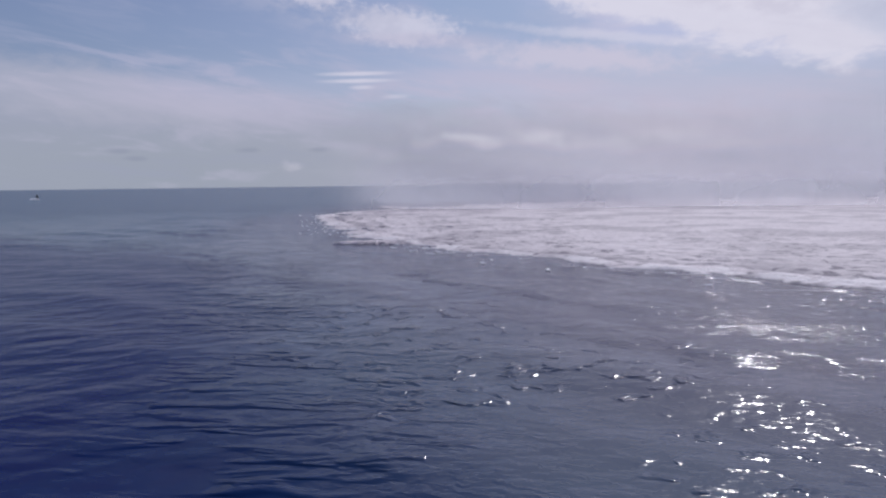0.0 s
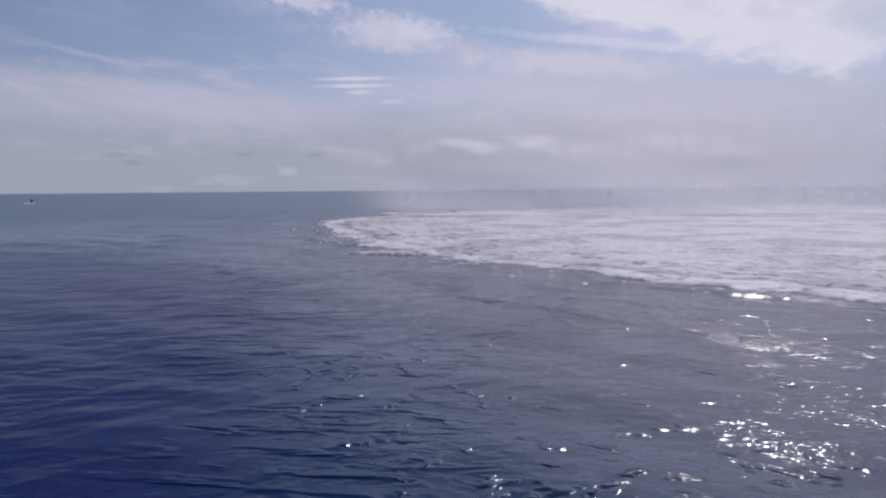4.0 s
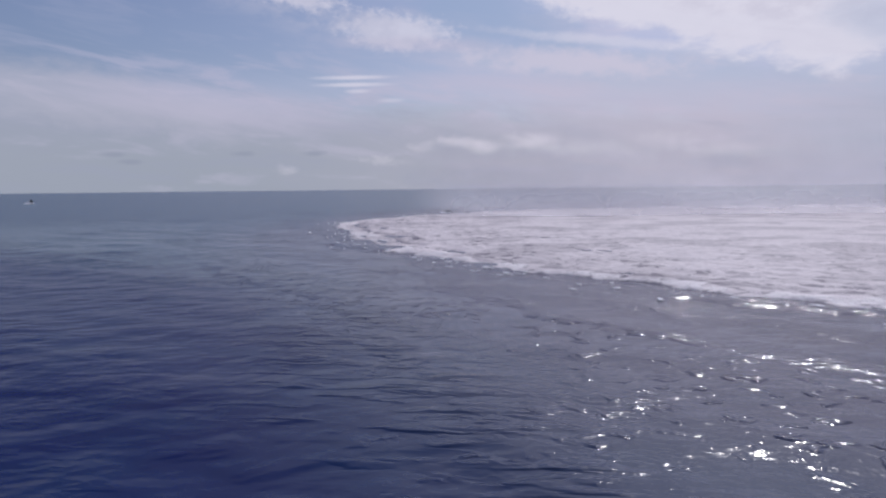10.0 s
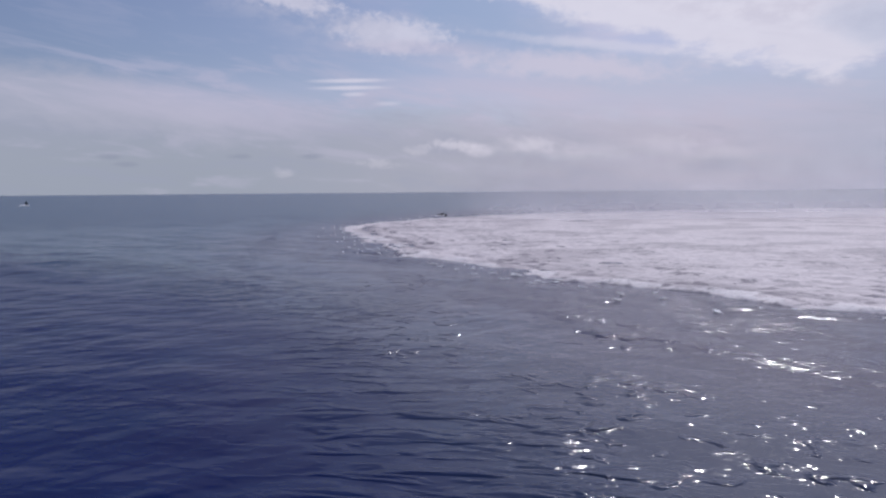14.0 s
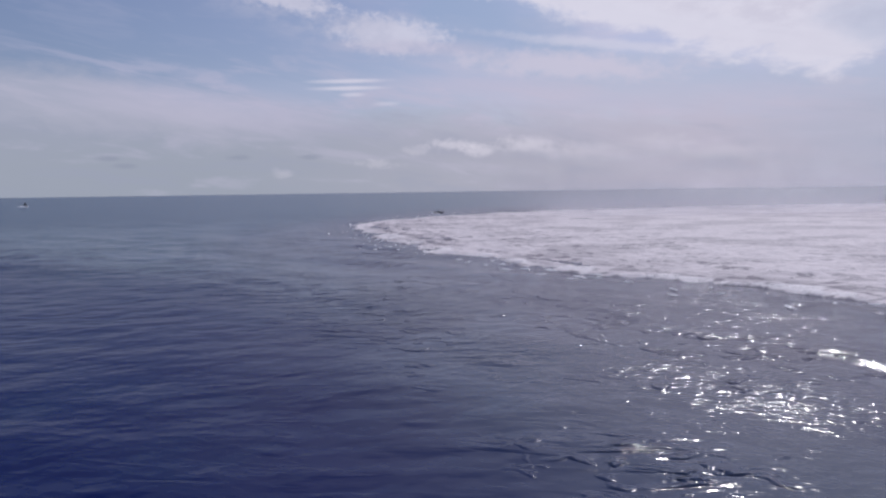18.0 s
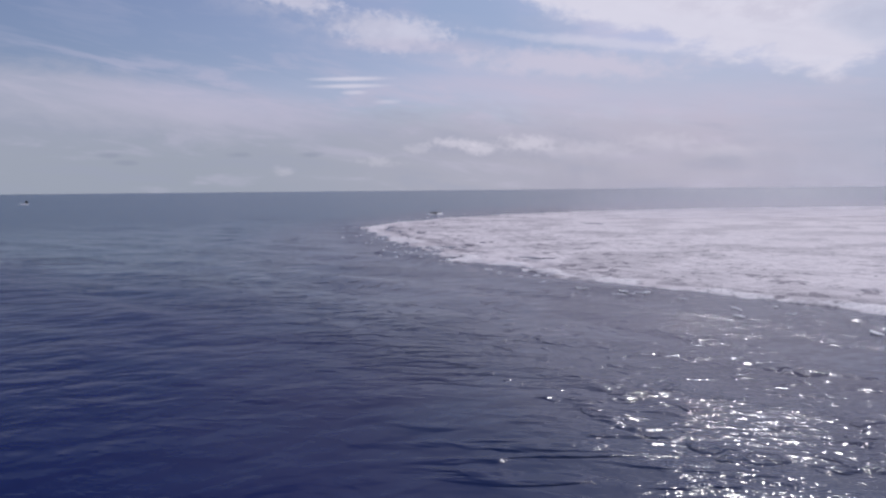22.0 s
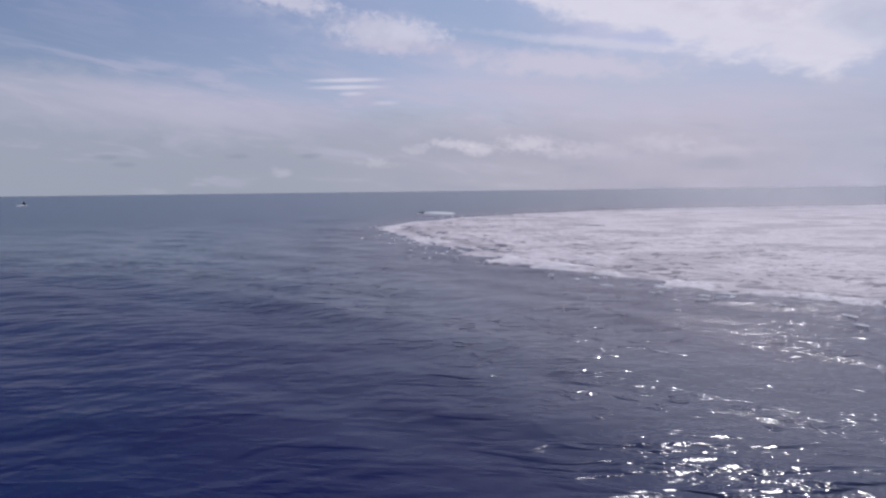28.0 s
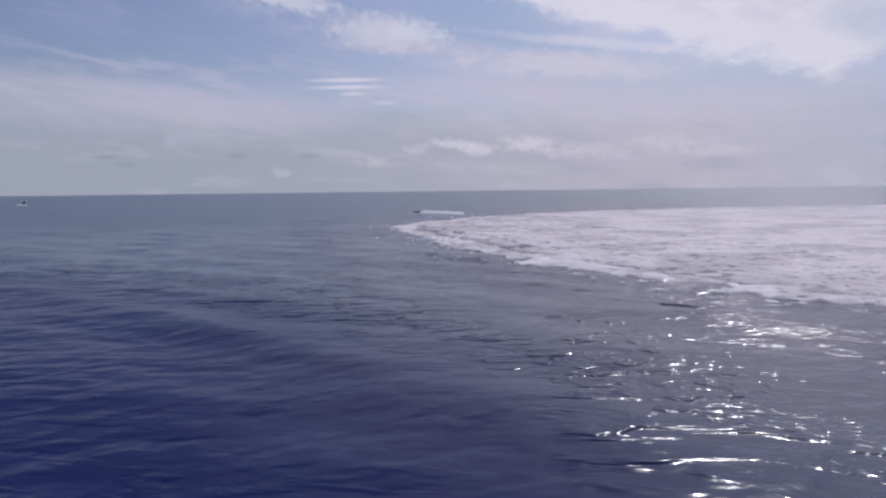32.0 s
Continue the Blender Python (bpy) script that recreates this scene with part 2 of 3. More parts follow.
def water_material():
    m, n = material("sea_water")
    place = n.add("ShaderNodeNewGeometry").outputs["Position"]
    own = n.add("ShaderNodeTexCoord").outputs["Object"]
    px, py, pz = n.split(place)
    ox, oy, oz = n.split(own)
    ground = n.join(px, py, 0.0)
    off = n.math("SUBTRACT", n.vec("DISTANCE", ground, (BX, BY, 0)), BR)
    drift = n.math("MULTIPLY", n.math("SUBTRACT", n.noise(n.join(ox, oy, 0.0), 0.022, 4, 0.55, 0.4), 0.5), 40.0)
    # shift along x paints the sun-side glare into the milky water's colour
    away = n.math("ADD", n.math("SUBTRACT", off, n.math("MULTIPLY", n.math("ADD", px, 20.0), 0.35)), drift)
    deep, teal, milky_glare = (0.0008, 0.0072, 0.070), (0.003, 0.042, 0.092), (0.056, 0.054, 0.102)
    # deep water, sky reflection toned down, along the ship's line; milky towards the boil
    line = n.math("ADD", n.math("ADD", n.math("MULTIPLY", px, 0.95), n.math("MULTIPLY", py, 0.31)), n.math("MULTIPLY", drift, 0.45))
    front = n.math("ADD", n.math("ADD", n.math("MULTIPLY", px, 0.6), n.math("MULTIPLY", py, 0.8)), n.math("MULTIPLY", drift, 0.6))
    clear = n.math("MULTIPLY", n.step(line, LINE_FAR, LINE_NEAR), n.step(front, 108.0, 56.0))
    col = n.mix(clear, teal, deep)
    col = n.mix(n.step(away, 88.0, 16.0), col, milky_glare)
    tint = n.noise(n.join(ox, oy, 3.0), 0.10, 5, 0.6)
    col = n.mix(n.step(tint, 0.45, 0.75, 0.0, 0.30), col, (0.006, 0.030, 0.090))
    # gusts ruffle the water in patches that lie in bands round the boil
    turn = n.math("ARCTAN2", n.math("SUBTRACT", py, BY), n.math("SUBTRACT", px, BX))
    bands = n.noise(n.join(n.math("MULTIPLY", turn, 6.0), n.math("MULTIPLY", off, 0.085), 0.0), 1.0, 3, 0.5, 0.6)
    gusts = n.noise(n.join(ox, oy, 9.0), 0.055, 3, 0.55, 0.5)
    gust = n.step(n.math("ADD", n.math("MULTIPLY", bands, 0.55), n.math("MULTIPLY", gusts, 0.45)), 0.47, 0.58, 0.26, 0.79)
    calm = n.math("MULTIPLY", n.step(clear, 0.2, 0.95, 1.0, 0.30), n.step(away, 120.0, 50.0, 0.45, 1.0))
    ruffle = n.math("MULTIPLY", gust, calm)
    # long soft undulation, wavelets, fine ripples
    big = n.noise(n.join(n.math("MULTIPLY_ADD", ox, 0.8, n.math("MULTIPLY", oy, -0.3)), oy, 2.0), 0.26, 2, 0.45, 0.2)
    across = n.join(n.math("ADD", n.math("MULTIPLY", ox, 0.52), n.math("MULTIPLY", oy, -0.30)),
                    n.math("ADD", n.math("MULTIPLY", ox, 0.40), n.math("MULTIPLY", oy, 1.05)), 0.0)
    mid = n.noise(across, 1.5, 2, 0.5, 0.4)
    fine = n.noise(n.join(n.math("MULTIPLY", ox, 0.8), oy, 0.0), 3.6, 1, 0.5, 0.3)
    nor = n.bump(big, 1.0, 0.38)
    # short steep wavelets in clumps
    chop = n.noise(n.join(n.math("ADD", n.math("MULTIPLY", ox, 0.85), n.math("MULTIPLY", oy, -0.12)), n.math("ADD", oy, n.math("MULTIPLY", ox, 0.22)), 6.0), 0.55, 2, 0.5, 0.4)
    clump = n.step(n.noise(n.join(ox, oy, 1.0), 0.030, 3, 0.55, 0.5), 0.44, 0.56)
    clump = n.math("MULTIPLY", clump, n.math("MULTIPLY", n.step(away, 0.0, 24.0, 0.5, 1.0), n.step(clear, 0.35, 0.85, 1.0, 0.06)))
    nor = n.bump(n.math("MULTIPLY", n.step(chop, 0.55, 0.74), clump), 1.0, 0.28, nor)
    # close rows of small waves where the toned-down water begins
    rows = n.noise(n.join(n.math("MULTIPLY_ADD", ox, 0.30, n.math("MULTIPLY", oy, 0.06)), n.math("MULTIPLY_ADD", ox, 0.10, oy), 12.0), 0.62, 2, 0.45, 0.5)
    verge = n.math("MULTIPLY", n.math("MULTIPLY", n.step(clear, 0.04, 0.35), n.step(clear, 1.0, 0.75, 0.15, 1.0)), n.step(gusts, 0.42, 0.56, 0.1, 1.0))
    nor = n.bump(n.math("MULTIPLY", n.step(rows, 0.46, 0.70), verge), 1.0, 0.24, nor)
    nor = n.bump(n.math("MULTIPLY", mid, ruffle), 1.0, 0.215, nor)
    nor = n.bump(n.math("MULTIPLY", fine, ruffle), 1.0, 0.065, nor)
    # far off, the waves are too small to tell apart: they roughen the surface
    far = n.step(n.vec("LENGTH", ground), 90.0, 500.0)
    s = n.add("ShaderNodeBsdfPrincipled")
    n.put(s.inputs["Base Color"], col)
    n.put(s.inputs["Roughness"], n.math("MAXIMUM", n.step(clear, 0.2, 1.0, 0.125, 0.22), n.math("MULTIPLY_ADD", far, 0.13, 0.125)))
    n.put(s.inputs["IOR"], 1.333)
    # lower specular darkens the near water, standing in for a steeper view
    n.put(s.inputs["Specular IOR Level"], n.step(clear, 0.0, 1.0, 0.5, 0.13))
    n.put(s.inputs["Normal"], nor)
    finish(n, s.outputs[0])
    return m


def foam_material(name, light, dark, scale, mottle_shade=0.42, through_light=0.0, relief=1.5, rim=False):
    m, n = material(name)
    place = n.add("ShaderNodeNewGeometry").outputs["Position"]
    px, py, pz = n.split(place)
    wide = n.join(n.math("MULTIPLY", px, 0.85), py, 0.0)
    large = n.noise(wide, 0.045 * scale, 5, 0.6, 0.5)
    mid = n.noise(wide, 0.26 * scale, 4, 0.62, 0.25)
    small = n.noise(place, 2.2 * scale, 4, 0.6)
    col = n.mix(n.step(large, 0.44, 0.60, 0.0, mottle_shade * 1.1), light, dark)
    col = n.mix(n.step(mid, 0.50, 0.66, 0.0, mottle_shade * 0.7), col, dark)
    col = n.mix(n.step(small, 0.5, 0.75, 0.0, 0.3), col, dark)
    # short strokes of painted wave shade along the rim, most in the outer belt
    off = n.math("SUBTRACT", n.vec("DISTANCE", n.join(px, py, 0.0), (BX, BY, 0)), BR)
    turn = n.math("MULTIPLY", n.math("ARCTAN2", n.math("SUBTRACT", py, BY), n.math("SUBTRACT", px, BX)), BR)
    ragged = n.noise(n.join(turn, off, 2.0), 0.33 * scale, 2, 0.5, 0.7)
    belt = n.math("MULTIPLY", n.step(off, -130.0, -12.0, 0.10, 1.0), n.step(large, 0.36, 0.56, 0.25, 1.0))
    col = n.mix(n.math("MULTIPLY", n.step(ragged, 0.555, 0.615), n.math("MULTIPLY", belt, min(1.0, mottle_shade * 2.7))), col, dark)
    if rim:
        tag = n.add("ShaderNodeAttribute")
        tag.attribute_name = "beyond"
        e = n.math("ADD", tag.outputs["Fac"], n.math("MULTIPLY", n.math("SUBTRACT", mid, 0.5), 9.0))
        wide = n.math("MULTIPLY", n.step(n.noise(n.join(n.math("MULTIPLY", turn, 0.11), 0.0, 7.0), 1.0, 3, 0.6), 0.36, 0.64), 5.5)
        lip = n.math("MULTIPLY", n.step(n.math("ADD", e, wide), -0.4, 0.8), n.step(e, 0.8, -0.6))
        lip = n.math("MULTIPLY", lip, n.step(small, 0.36, 0.56, 0.35, 1.0))
        col = n.mix(n.math("MULTIPLY", lip, 0.85), col, (0.84, 0.80, 0.81))
        # colour darkened in patches where the sheet dips behind the lip
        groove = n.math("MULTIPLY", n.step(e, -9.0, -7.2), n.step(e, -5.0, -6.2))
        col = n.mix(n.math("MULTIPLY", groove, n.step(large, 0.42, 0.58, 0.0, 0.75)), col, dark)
        film = n.step(e, 0.2, 1.4)
        col = n.mix(n.math("MULTIPLY", film, 0.8), col, (0.17, 0.16, 0.19))
    nor = n.bump(mid, 1.0, relief)
    nor = n.bump(small, 0.8, relief * 0.16, nor)
    s = n.add("ShaderNodeBsdfPrincipled")
    n.put(s.inputs["Base Color"], col)
    n.put(s.inputs["Roughness"], 0.75)
    n.put(s.inputs["Specular IOR Level"], 0.25)
    n.put(s.inputs["Normal"], nor)
    # bubbles let light through
    t, both = n.add("ShaderNodeBsdfTranslucent"), n.add("ShaderNodeMixShader")
    n.put(t.inputs[0], col)
    n.put(both.inputs[0], through_light)
    n.tree.links.new(s.outputs[0], both.inputs[1])
    n.tree.links.new(t.outputs[0], both.inputs[2])
    finish(n, both.outputs[0])
    return m


def plain_material(name, col, rough, wear=0.25, metal=0.0):
    m, n = material(name)
    own = n.add("ShaderNodeTexCoord").outputs["Object"]
    stain = n.noise(own, 1.3, 5, 0.6)
    grain = n.noise(own, 14.0, 3, 0.6)
    dark = tuple(c * (1 - wear) for c in col)
    c = n.mix(n.step(stain, 0.4, 0.7), col, dark)
    s = n.add("ShaderNodeBsdfPrincipled")
    n.put(s.inputs["Base Color"], c)
    n.put(s.inputs["Roughness"], n.step(grain, 0.3, 0.7, rough * 0.8, min(1.0, rough * 1.2)))
    n.put(s.inputs["Metallic"], metal)
    n.put(s.inputs["Normal"], n.bump(grain, 0.2, 0.01))
    finish(n, s.outputs[0])
    return m


def mist_material():
    m, n = material("spray_mist")
    tex = n.add("ShaderNodeTexCoord")
    u, v, w = n.split(tex.outputs["UV"])
    own = tex.outputs["Object"]
    ox, oy, oz = n.split(own)
    cloud = n.noise(n.join(n.math("MULTIPLY", ox, 1.6), oy, n.math("MULTIPLY", oz, 0.8)), 0.014, 4, 0.5, 0.3)
    side = n.math("MULTIPLY", n.step(u, 0.0, 0.07), n.step(u, 1.0, 0.85))
    top = n.step(n.math("ADD", v, n.math("MULTIPLY", n.math("SUBTRACT", cloud, 0.5), 0.9)), 0.85, 0.05)
    f = n.math("MULTIPLY", n.math("MULTIPLY", side, top), n.step(cloud, 0.25, 0.7, 0.18, 0.44))
    d, t = n.add("ShaderNodeBsdfDiffuse"), n.add("ShaderNodeBsdfTranslucent")
    for node in (d, t):
        n.put(node.inputs[0], (0.80, 0.79, 0.84))
    both, out, clear = n.add("ShaderNodeMixShader"), n.add("ShaderNodeMixShader"), n.add("ShaderNodeBsdfTransparent")
    n.put(both.inputs[0], 0.5)
    n.tree.links.new(d.outputs[0], both.inputs[1])
    n.tree.links.new(t.outputs[0], both.inputs[2])
    n.put(out.inputs[0], f)
    n.tree.links.new(clear.outputs[0], out.inputs[1])
    n.tree.links.new(both.outputs[0], out.inputs[2])
    finish(n, out.outputs[0])
    return m


WATER = water_material()
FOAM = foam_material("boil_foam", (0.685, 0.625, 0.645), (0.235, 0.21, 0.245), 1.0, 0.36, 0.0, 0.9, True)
RAFT = foam_material("foam_raft", (0.685, 0.625, 0.645), (0.235, 0.21, 0.245), 1.0, 0.36, 0.0, 0.9)
FRESH = foam_material("fresh_foam", (0.90, 0.90, 0.92), (0.75, 0.77, 0.80), 3.0, 0.3, 0.12, 0.12)
MIST = mist_material()
NAVY = plain_material("dark_hull_paint", (0.012, 0.014, 0.022), 0.4)
BLACK = plain_material("black_rubber", (0.012, 0.012, 0.013), 0.6)
WHITE = plain_material("white_gelcoat", (0.75, 0.76, 0.77), 0.35, 0.15)
STEEL = plain_material("brushed_steel", (0.45, 0.46, 0.48), 0.35, 0.2, 1.0)
GREYP = plain_material("grey_deck_paint", (0.16, 0.17, 0.18), 0.7)
GLASS = plain_material("dark_window_glass", (0.01, 0.013, 0.017), 0.08, 0.1)


# ---- sea ----


def value_noise(x, y, scale, seed):
    """Smooth lattice noise from -1 to 1 over arrays of places."""
    r = np.random.RandomState(seed)
    table = r.uniform(-1, 1, (257, 257))
    table[256], table[:, 256] = table[0], table[:, 0]
    gx, gy = x * scale + 71.3, y * scale + 37.9
    ix, iy = np.floor(gx).astype(int), np.floor(gy).astype(int)
    fx, fy = gx - ix, gy - iy
    fx, fy = fx * fx * (3 - 2 * fx), fy * fy * (3 - 2 * fy)
    ix, iy = ix % 256, iy % 256
    a = table[ix, iy] * (1 - fx) + table[ix + 1, iy] * fx
    b = table[ix, iy + 1] * (1 - fx) + table[ix + 1, iy + 1] * fx
    return a * (1 - fy) + b * fy


def fbm(x, y, scale, seed, octaves=4, gain=0.55):
    total, amp = 0, 1.0
    for k in range(octaves):
        total = total + amp * value_noise(x, y, scale * 2.03 ** k, seed + k)
        amp *= gain
    return total


def spaced(low, high, fine_low, fine_high, step, growth, most):
    """Grid lines: even between the fine limits, ever wider outside."""
    mid = list(np.arange(fine_low, fine_high + step * 0.5, step))
    up, d, v = [], step, mid[-1]
    while v < high:
        d = min(d * growth, most)
        v += d
        up.append(min(v, high))
    down, d, v = [], step, mid[0]
    while v > low:
        d = min(d * growth, most)
        v -= d
        down.append(max(v, low))
    return np.array(down[::-1] + mid + up)


def grid_mesh(name, gx, gy, height, keep=None):
    """A mesh over the grid lines with the height function, and optionally without the faces that keep() drops."""
    X, Y = np.meshgrid(gx, gy, indexing="ij")
    sx, sy = np.gradient(gx), np.gradient(gy)
    S = np.maximum(sx[:, None], sy[None, :])
    Z = height(X, Y, S)
    nx, ny = len(gx), len(gy)
    idx = np.arange(nx * ny).reshape(nx, ny)
    quads = np.stack([idx[:-1, :-1], idx[1:, :-1], idx[1:, 1:], idx[:-1, 1:]], -1).reshape(-1, 4)
    verts = np.stack([X, Y, Z], -1).reshape(-1, 3)
    if keep is not None:
        k = keep(X, Y).reshape(-1)
        quads = quads[k[quads].any(1)]
        used = np.unique(quads)
        back = np.zeros(nx * ny, int)
        back[used] = np.arange(len(used))
        verts, quads = verts[used], back[quads]
    me = bpy.data.meshes.new(name)
    me.vertices.add(len(verts))
    me.vertices.foreach_set("co", verts.astype(np.float32).ravel())
    me.loops.add(len(quads) * 4)
    me.loops.foreach_set("vertex_index", quads.astype(np.int32).ravel())
    me.polygons.add(len(quads))
    me.polygons.foreach_set("loop_start", np.arange(0, len(quads) * 4, 4, dtype=np.int32))
    me.polygons.foreach_set("use_smooth", np.ones(len(quads), bool))
    me.update()
    me.validate()
    return me


WIND = math.atan2(-0.82, -0.57)


def wave_set(heading, spread, longest, shortest, count, steep, seed):
    """Trains of waves: wave vector, height and phase of each."""
    r = np.random.RandomState(seed)
    made = []
    for k in range(count):
        length = longest * (shortest / longest) ** ((k + r.uniform(0, 1)) / count)
        a = heading + r.normal(0, spread)
        w = 2 * math.pi / length
        made.append((w * math.cos(a), w * math.sin(a), steep * length / 6.283, r.uniform(0, 6.283), length))
    return made


def sea_height(trains, level, seed):
    def height(X, Y, S):
        Z = np.zeros_like(X)
        gust = 0.75 + 0.45 * fbm(X, Y, 0.012, seed, 3)
        bend = 6.0 * fbm(X, Y, 0.018, seed + 9, 2)
        group = np.clip(0.55 + 1.1 * fbm(X, Y, 0.032, seed + 20, 3), 0.12, 1.6)
        for kx, ky, a, p, length in trains:
            fade = np.clip(length / (3.0 * S) - 0.6, 0, 1) * (group if length < 9 else 1.0)
            c = np.cos(kx * X + ky * Y + p + bend * 6.283 / max(length, 9.0) * 0.25)
            Z += a * fade * (c + 0.22 * (c * c - 0.5) * 2)
        return Z * gust + level
    return height


def make_sea():
    drift = Vector((-1.95, -2.80, 0))
    # the open sea, one sheet to the horizon; its waves roll towards the viewer
    gx = spaced(-6200, 6200, -70, 190, 0.45, 1.035, 160)
    gy = spaced(-900, 6000, 10, 300, 0.45, 1.03, 160)
    trains = wave_set(WIND, 0.30, 24, 10, 8, 0.027, 3) + wave_set(WIND, 0.70, 8, 2.6, 20, 0.0085, 5) + wave_set(WIND, 0.75, 2.6, 1.4, 14, 0.008, 6)
    sea = tagged(new("sea_water", grid_mesh("sea_water", gx, gy, sea_height(trains, 0.0, 11))),
                 "deep blue open sea with a short wind chop", "water", kind="structure")
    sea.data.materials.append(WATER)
    return [(sea, drift)]


def rim_of(X, Y):
    """Signed distance beyond the foam's uneven edge."""
    a = np.arctan2(Y - BY, X - BX)
    d = np.hypot(X - BX, (Y - BY) * np.where(Y > BY, FLAT, 1.0)) - BR
    a = np.where(a < 0, a + 6.28319, a)
    lobes = 2.0 * np.sin(a * 9 + 0.8) + 1.2 * np.sin(a * 17 + 2.0) + 20.0 * np.exp(-((a - 3.06) / 0.13) ** 2)
    return d - lobes * 0.5 + 3.0 * fbm(X, Y, 0.05, 41, 3) + 1.3 * fbm(X, Y, 0.28, 51, 3)


def make_foam():
    gx = spaced(-75, 500, -70, 110, 0.5, 1.02, 5)
    gy = spaced(15, 575, 25, 330, 0.5, 1.02, 5)

    def height(X, Y, S):
        e = rim_of(X, Y)
        a = np.arctan2(Y - BY, X - BX)
        a = np.where(a < 0, a + 6.28319, a)
        d = np.hypot(X - BX, Y - BY)
        lace = fbm(a * BR * 0.30, d, 0.34, 81, 3) * 0.8 + 0.35 * fbm(X, Y, 0.09, 91, 2)
        ragged = np.clip((lace - 0.36 + e * 0.02) * 2.4, 0, 1)
        # churned in the outer belt, smoother towards the middle
        belt = 0.30 + 0.70 * np.exp(np.minimum(e, 0) / 45.0)
        relief = belt * (0.30 * fbm(X * 0.8, Y * 1.2, 0.10, 61, 3) + 0.20 * fbm(a * BR * 0.45, d, 0.42, 71, 3))
        lip = 0.20 * np.exp(-((e + 2.6) / 1.7) ** 2) - 0.42 * np.clip(0.5 + fbm(a * BR, e * 0, 0.05, 151, 2), 0, 1) * np.exp(-((e + 7.0) / 1.5) ** 2)
        fall = np.clip((e + 8.0) / 9.0, 0, 1.2) ** 1.5
        return 0.44 + relief * np.clip(-e / 9.0, 0.25, 1) + lip - 0.42 * fall - 0.8 * ragged * np.exp(-((e + 9.0) / 9.0) ** 2) - 1.4 * np.clip((e - 0.6) / 3.0, 0, 1)

    def keep(X, Y):
        return rim_of(X, Y) < 5.0
    boil = tagged(new("foam_patch", grid_mesh("foam_patch", gx, gy, height, keep)),
                  "huge round patch of churned white foam on the sea", "foam", kind="stuff")
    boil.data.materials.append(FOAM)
    # how far each point lies beyond the rim, for the bright lip and the thin film
    co = np.empty(len(boil.data.vertices) * 3, np.float32)
    boil.data.vertices.foreach_get("co", co)
    co = co.reshape(-1, 3)
    boil.data.attributes.new("beyond", "FLOAT", "POINT").data.foreach_set("value", rim_of(co[:, 0], co[:, 1]).astype(np.float32))


def make_rim_waves():
    """Low rings of water pushed out round the boil."""
    gx = spaced(-110, 170, -100, 150, 0.6, 1.05, 3)
    gy = spaced(0, 345, 10, 335, 0.6, 1.05, 3)

    def height(X, Y, S):
        e = rim_of(X, Y)
        a = np.arctan2(Y - BY, X - BX)
        a = np.where(a < 0, a + 6.28319, a)
        Z = np.full_like(X, -0.95)
        for at, wide, tall, seed in ((5.5, 4.5, 1.12, 101), (16, 6.5, 1.06, 111), (29, 7.5, 1.06, 121), (44, 8.5, 1.02, 131)):
            swing = at + 3.0 * fbm(a * 40, e * 0, 0.5, seed, 2)
            some = np.clip(0.82 + 0.30 * fbm(a * BR, e * 0.6, 0.03, seed + 5, 2), 0.2, 1.05)
            Z = np.maximum(Z, -0.95 + tall * some * np.exp(-((e - swing) / wide) ** 2))
        return Z + 0.05 * fbm(X, Y, 0.5, 141, 2)

    def keep(X, Y):
        e = rim_of(X, Y)
        return (e > -4) & (e < 62)
    ring = tagged(new("water_rings", grid_mesh("water_rings", gx, gy, height, keep)),
                  "low rings of grey water pushed out round the foam", "water", kind="structure")
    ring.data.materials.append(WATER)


SEA = make_sea()
make_foam()
make_rim_waves()


# ---- boats, wakes, spray ----
def part(name, bm, mat, parent, label=""):
    me = bpy.data.meshes.new(name)
    bm.normal_update()
    bm.to_mesh(me)
    bm.free()
    me.materials.append(mat)
    ob = new(name, me)
    ob.parent = parent
    if label:
        ob["label"] = label
    return ob


def box(sx, sy, sz, x=0, y=0, z=0, bevel=0.0, taper=1.0, rake=0.0):
    """A bevelled box with its foot at z; the top may be smaller and set back."""
    bm = bmesh.new()
    bmesh.ops.create_cube(bm, size=1)
    for v in bm.verts:
        k = taper if v.co.z > 0 else 1.0
        v.co = Vector((v.co.x * sx * k + (rake if v.co.z > 0 else 0) + x, v.co.y * sy * k + y, (v.co.z + 0.5) * sz + z))
    if bevel:
        bmesh.ops.bevel(bm, geom=bm.edges[:], offset=bevel, segments=2, affect="EDGES", profile=0.5)
    return bm


def tube(points, radius, sides=8):
    """A round tube along the points, closed at both ends."""
    bm = bmesh.new()
    rings = []
    pts = [Vector(p) for p in points]
    for i, p in enumerate(pts):
        way = (pts[min(i + 1, len(pts) - 1)] - pts[max(i - 1, 0)]).normalized()
        a = way.orthogonal().normalized()
        if abs(way.z) < 0.9:
            a = Vector((0, 0, 1)).cross(way).normalized()
        b = way.cross(a)
        r = radius[i] if isinstance(radius, (list, tuple)) else radius
        rings.append([bm.verts.new(p + (a * math.cos(k * 6.28319 / sides) + b * math.sin(k * 6.28319 / sides)) * r) for k in range(sides)])
    for one, two in zip(rings, rings[1:]):
        for k in range(sides):
            bm.faces.new((one[k], one[(k + 1) % sides], two[(k + 1) % sides], two[k]))
    bm.faces.new(rings[0][::-1])
    bm.faces.new(rings[-1])
    for f in bm.faces:
        f.smooth = len(f.verts) == 4
    return bm


